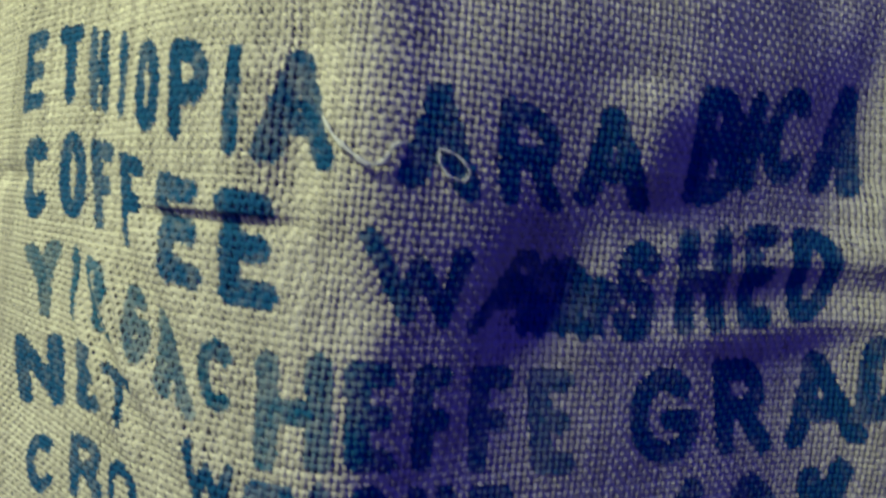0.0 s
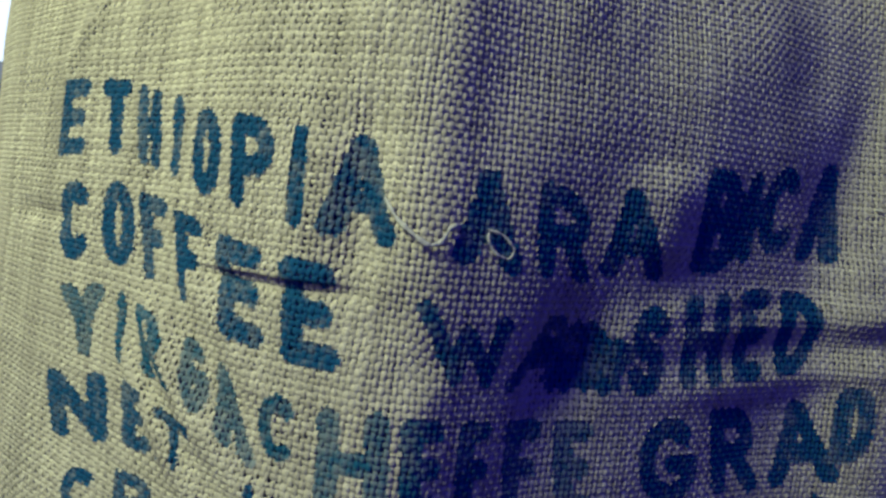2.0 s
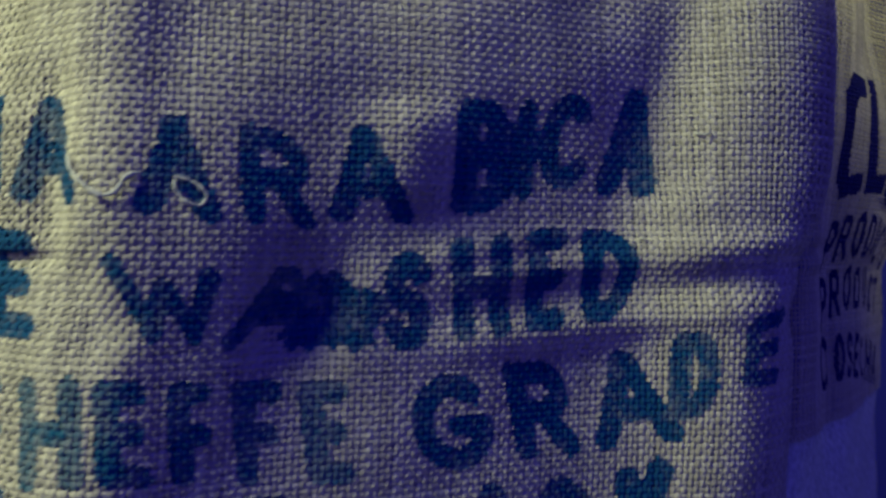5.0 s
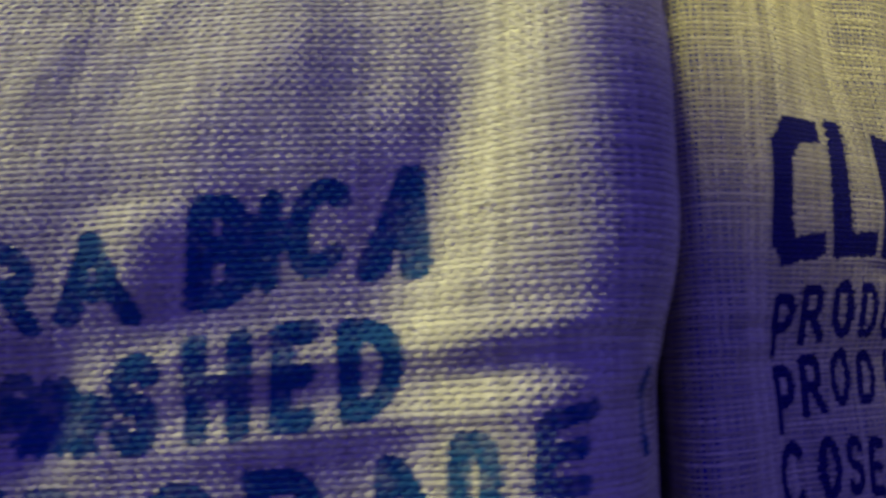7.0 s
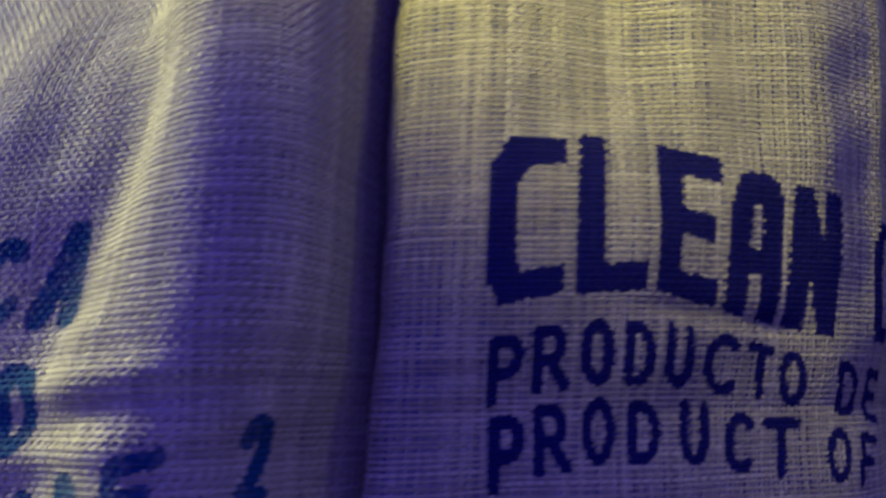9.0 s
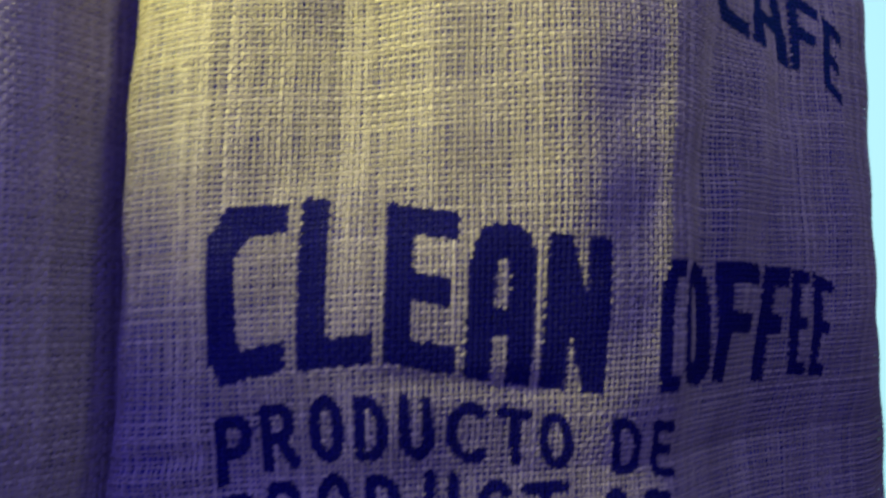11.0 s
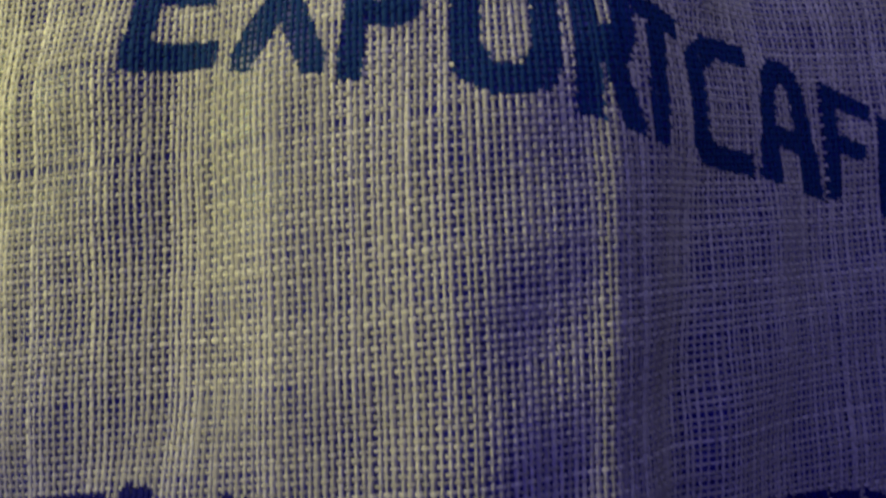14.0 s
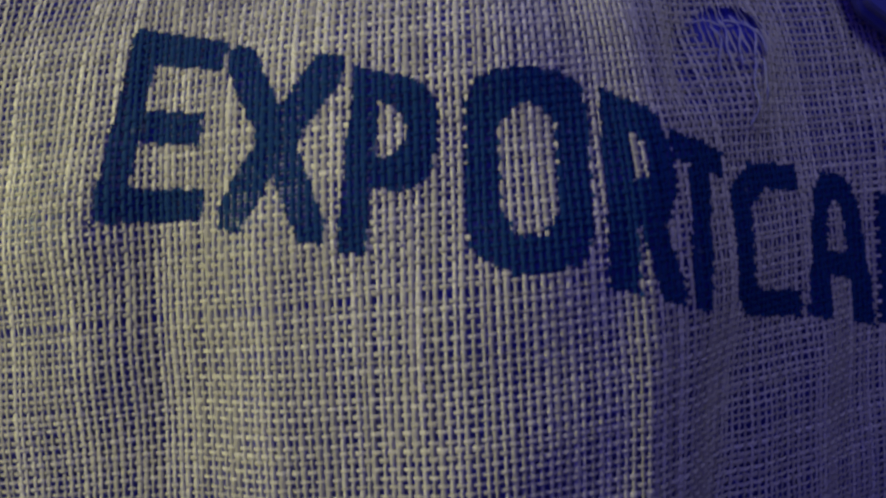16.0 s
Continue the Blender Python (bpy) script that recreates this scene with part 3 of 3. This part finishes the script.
# ---- cloth of real yarns, over and under each other ----
def yarns(sack, s_range, z_range, pitch, width, thick, crimp, flank_spread, seed):
    """Vertices, faces, and each face's place on the cloth, for both sets of yarns."""
    rng = np.random.default_rng(seed)
    zz = np.arange(*z_range, pitch[1])
    ss = [s_range[0]]
    while ss[-1] < s_range[1]:  # upright yarns set wider on the flank to fit the camera's view
        ss.append(ss[-1] + pitch[0] * (1 + flank_spread[1] * (1 - step(flank_spread[0] - .03, flank_spread[0] + .03, ss[-1]))))
    ss = np.array(ss)
    across = np.radians([-95, -35, 35, 95])
    all_v, all_f, all_p, base = [], [], [], 0
    for kind in (0, 1):
        lines, run = (ss, zz) if kind == 0 else (zz, ss)
        n, m = len(lines), 2 * len(run) - 1
        along = np.interp(np.arange(m) / 2, np.arange(len(run)), run)
        pl = np.gradient(lines)[:, None]
        # yarns drift a little sideways; neighbours drift together
        drift = rng.normal(0, .07, (n, 1)) + .06 * np.sin(along[None] * rng.uniform(25, 70, (n, 1)) + rng.uniform(0, 6, (n, 1)))
        slow = .10 * np.sin(lines[:, None] * 57 + 3 * np.sin(along[None] * 13 + seed))
        where = lines[:, None] + pl * (drift + slow)
        thickness = rng.uniform(.74, 1.2, (n, 1)) * (1 + .16 * np.sin(along[None] * rng.uniform(60, 240, (n, 1)) + rng.uniform(0, 6, (n, 1))) + rng.normal(0, .12, (n, m)))
        k = np.arange(m)[None] / 2
        parity = np.arange(n)[:, None] + kind
        lift = np.cos(np.pi * (k + parity)) * thick * crimp[kind] + (thick * .25 if kind == 0 else 0)
        s, z = (where, along[None] + 0 * where) if kind == 0 else (along[None] + 0 * where, where)
        p, nrm = surface(sack, s, z)
        side = np.stack([-nrm[..., 1], nrm[..., 0], 0 * nrm[..., 0]], -1) if kind == 0 else np.broadcast_to(np.array([0, 0, 1.0]), p.shape)
        half = width[kind] * thickness / 2 * pl / pitch[kind]
        v = np.stack([p + side * (half * math.sin(t))[..., None] + nrm * (lift + thick * .55 * math.cos(t))[..., None] for t in across], 2)
        if kind == 1:
            v = v[:, :, ::-1]
        idx = base + np.arange(n * m * 4).reshape(n, m, 4)
        f = np.stack([idx[:, :-1, :-1], idx[:, :-1, 1:], idx[:, 1:, 1:], idx[:, 1:, :-1]], -1)
        off = np.array([(math.sin(across[i]) + math.sin(across[i + 1])) / 2 for i in range(3)]) * (1 if kind == 0 else -1)
        sm, zm = (s[:, :-1] + s[:, 1:]) / 2, (z[:, :-1] + z[:, 1:]) / 2
        hm = half[:, :-1, None] * off
        place = np.stack([sm[..., None] + (1 - kind) * hm, zm[..., None] + kind * hm], -1)
        all_v.append(v.reshape(-1, 3)), all_f.append(f.reshape(-1, 4)), all_p.append(place.reshape(-1, 2))
        base += n * m * 4
    return np.concatenate(all_v), np.concatenate(all_f), np.concatenate(all_p), len(all_f[0])


def sub_mesh(verts, faces):
    used, inv = np.unique(faces, return_inverse=True)
    return verts[used], inv.reshape(faces.shape)


def solid_form(sack, depth, z_top, outside=None):
    """The filled body inside the cloth, closed above and below."""
    S = sack["outline"][0]
    s, z = np.linspace(0, S[-1], 150, endpoint=False), np.r_[np.linspace(.004, .3, 12, endpoint=False), np.linspace(.3, z_top, 110)]
    sg, zg = np.meshgrid(s, z)
    p, n = surface(sack, sg, zg)
    p = p - n * depth
    nz, ns = sg.shape
    mid = [p[0].mean(0), p[-1].mean(0) + (0, 0, .025)]
    rings = [p[0] * .5 + mid[0] * .5, *p, p[-1] * .6 + mid[1] * .4 + (0, 0, .004), p[-1] * .12 + mid[1] * .88]
    v = np.concatenate(rings)
    r = len(rings)
    i = np.arange(r * ns).reshape(r, ns)
    j = np.roll(i, -1, 1)
    f = np.stack([i[:-1], j[:-1], j[1:], i[1:]], -1).reshape(-1, 4)
    if outside:  # leave out the stretch that the woven front covers
        (s0, s1), (z0, z1) = outside
        sv = np.concatenate([s] * r)
        zv = v[:, 2]
        cover = (sv[f].max(1) < s1) & (sv[f].min(1) > s0) & (zv[f].max(1) < z1) & (zv[f].min(1) > z0)
        f = f[~cover]
    return v, f


def thread(sack, path, radius):
    """A frayed tube that lies along points of the cloth and arches a little off it."""
    k = np.array(path).reshape(-1, 2)
    u = np.linspace(0, len(k) - 1, 12 * (len(k) - 1) + 1)
    s, z = (np.interp(u, np.arange(len(k)), k[:, i]) for i in (0, 1))
    for _ in range(10):
        s[1:-1], z[1:-1] = (s[:-2] + 2 * s[1:-1] + s[2:]) / 4, (z[:-2] + 2 * z[1:-1] + z[2:]) / 4
    p, n = surface(sack, s, z)
    p = p + n * (.0016 + .0015 * np.sin(np.pi * u / u[-1]))[:, None]
    t = np.gradient(p, axis=0)
    side = np.cross(t, n)
    side /= np.linalg.norm(side, axis=1)[:, None]
    r = radius * np.minimum(1, .35 + 2.5 * np.sin(np.pi * u / u[-1])) * (1 + .3 * np.sin(u * 5.1) + .15 * np.sin(u * 13))
    ring = [p + (side * math.cos(a) + n * .6 * math.sin(a)) * r[:, None] for a in np.arange(6) * math.pi / 3]
    v = np.stack(ring, 1)
    i = np.arange(v.shape[0] * 6).reshape(-1, 6)
    j = np.roll(i, -1, 1)
    return v.reshape(-1, 3), np.stack([i[:-1], j[:-1], j[1:], i[1:]], -1).reshape(-1, 4)


def coffee_sack(sack, lines, threads, cloth, label, s_range, z_range, z_top, pitch, width, thick, crimp, flank_spread, seed, tear=None):
    thing = tagged(new("coffee_sack"), label=label, category="sack", group="row of coffee sacks")
    # backs the yarns with painted shade that shows through the gaps
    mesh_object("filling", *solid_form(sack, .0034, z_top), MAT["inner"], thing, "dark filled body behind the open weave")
    mesh_object("back_cloth", *sub_mesh(*solid_form(sack, .0015, z_top, (s_range, z_range))), MAT["shell"], thing)
    verts, faces, place, upright = yarns(sack, s_range, z_range, pitch, width, thick, crimp, flank_spread, seed)
    if tear:  # a torn place: the cross yarns are gone, and most of the upright ones above its middle
        s0, z0, half_s, half_z = tear
        r2 = ((place[:, 0] - s0) / half_s) ** 2 + ((place[:, 1] - z0 - .1 * (s0 - place[:, 0])) / half_z) ** 2
        across_yarn = np.arange(len(faces)) >= upright
        ragged = np.sin(place[:, 0] * 2900) + .6 * np.sin(place[:, 0] * 1130) > -.2
        gone = (r2 < 1) & (across_yarn | (ragged & (place[:, 1] > z0)))
        faces, place = faces[~gone], place[~gone]
    owner = np.full(len(faces), -1)
    letters = []
    for words, ink, style, boxes in lines:
        for ch, *corners in boxes:
            q = np.array(corners).reshape(4, 2)
            near = np.where((place[:, 0] > q[:, 0].min() - .004) & (place[:, 0] < q[:, 0].max() + .004) & (place[:, 1] > q[:, 1].min() - .004) & (place[:, 1] < q[:, 1].max() + .004))[0]
            # strokes on the steep flank are widened to fit the camera's view
            view_widen = np.clip(np.ptp(q[:, 0]) / (np.ptp(q[:, 1]) * .65), 1, 2.4) if q[:, 0].mean() < flank_spread[0] + .01 else 1.0
            hit = near[inside(corners, ch, style, view_widen, place[near, 0], place[near, 1])]
            owner[hit] = len(letters)
            letters.append((words, ch, ink))
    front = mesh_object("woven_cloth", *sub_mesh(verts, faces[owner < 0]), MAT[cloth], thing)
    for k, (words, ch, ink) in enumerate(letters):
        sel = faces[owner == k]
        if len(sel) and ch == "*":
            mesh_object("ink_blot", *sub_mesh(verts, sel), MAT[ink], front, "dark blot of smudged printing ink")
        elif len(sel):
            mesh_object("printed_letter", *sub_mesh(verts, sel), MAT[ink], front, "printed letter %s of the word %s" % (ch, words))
    for name, radius, path in threads:
        mesh_object("loose_thread", *thread(sack, path, radius), MAT["thread"], thing, "pale frayed thread end lying on the cloth")
    return thing


left_sack = coffee_sack(LEFT, LINES_LEFT, THREADS_LEFT, "left", "full beige jute coffee sack with worn teal stencilled lines",
                        (.03, .985), (.33, .90), .93, (.0028, .0031), (.0026, .0025), .00095, (.72, .62), (.41, 0.5), 3)
right_sack = coffee_sack(RIGHT, LINES_RIGHT, THREADS_RIGHT, "right", "full beige loosely woven jute sack with black and blue print",
                         (.06, .72), (.45, .99), 1.0, (.0028, .0030), (.0017, .0015), .0006, (.35, .95), (.12, 0.0), 5, tear=(.516, .892, .019, .010))

# ---- a dark blue tray with a cut corner, placed and outlined to fit the camera's view ----
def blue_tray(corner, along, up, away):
    """A shallow tray outlined to fit the camera's view: rounded plate with a cut corner, a raised lip round its foot,
    and one screw.
    """
    thing = tagged(new("plastic_tray"), label="dark blue plastic tray with a cut corner, placed to fit the camera's view", category="tray")
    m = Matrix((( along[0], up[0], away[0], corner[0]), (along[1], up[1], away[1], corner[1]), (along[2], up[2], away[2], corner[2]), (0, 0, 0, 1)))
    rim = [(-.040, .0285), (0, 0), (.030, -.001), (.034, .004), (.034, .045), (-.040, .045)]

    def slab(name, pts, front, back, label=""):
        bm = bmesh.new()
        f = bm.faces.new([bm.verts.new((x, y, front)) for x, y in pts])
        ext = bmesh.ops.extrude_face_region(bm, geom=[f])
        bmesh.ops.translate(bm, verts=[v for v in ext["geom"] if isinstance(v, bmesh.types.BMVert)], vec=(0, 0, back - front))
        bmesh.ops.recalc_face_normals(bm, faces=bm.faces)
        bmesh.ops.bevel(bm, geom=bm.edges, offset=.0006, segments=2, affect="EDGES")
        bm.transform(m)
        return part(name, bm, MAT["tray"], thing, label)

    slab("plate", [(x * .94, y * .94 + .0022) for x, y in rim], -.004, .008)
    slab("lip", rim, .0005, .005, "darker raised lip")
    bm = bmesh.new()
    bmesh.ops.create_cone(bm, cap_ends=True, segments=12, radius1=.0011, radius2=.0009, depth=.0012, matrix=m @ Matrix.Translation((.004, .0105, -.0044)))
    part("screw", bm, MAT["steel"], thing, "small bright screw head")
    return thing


# corner and axes follow the camera's last pose
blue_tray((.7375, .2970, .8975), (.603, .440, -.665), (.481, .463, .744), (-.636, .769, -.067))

# ---- the room round them ----
tagged(box("floor", (-3, -3, -.1), (3.5, 2.0, 0), MAT["floor"]), kind="structure")
# the back wall with a high window beside one sack and a tall one beside the other
def wall_block(x0, x1, z0, z1):
    return tagged(box("wall_north", (x0, 1.4, z0), (x1, 1.5, z1), MAT["dark_wall"]), kind="structure")


def window(name, x0, x1, z0, z1, glow, label):
    """A framed opening in the back wall, with the bright day behind its pane."""
    thing = tagged(new(name), label=label, category="window", kind="structure")
    for lo, hi in (((x0, z0), (x1, z0 + .04)), ((x0, z1 - .04), (x1, z1)), ((x0, z0 + .04), (x0 + .04, z1 - .04)), ((x1 - .04, z0 + .04), (x1, z1 - .04))):
        box("window_frame", (lo[0], 1.385, lo[1]), (hi[0], 1.44, hi[1]), MAT["frame"], thing, .004)
    box("bright_pane", (x0 + .03, 1.46, z0 + .03), (x1 - .03, 1.47, z1 - .03), glow, thing)
    return thing


wall_block(-3, -1.3, 0, 2.6)
wall_block(-1.3, .05, 0, .76)
wall_block(-1.3, .05, 2.2, 2.6)
wall_block(.05, .67, 0, 2.6)
wall_block(.67, 1.15, 0, .1)
wall_block(.67, 1.15, 2.2, 2.6)
wall_block(1.15, 3.5, 0, 2.6)
window("window_1", -1.3, .05, .76, 2.2, MAT["day_warm"], "bright overexposed window with a grey frame")
window("window_2", .67, 1.15, .1, 2.2, MAT["day_cool"], "tall bright greenish window with a grey frame")
# unseen wall, added to keep the blue world light off the right flank
tagged(box("shade_wall_east", (1.45, -.9, 0), (1.55, 1.4, 2.6), MAT["dark_wall"]), kind="structure")
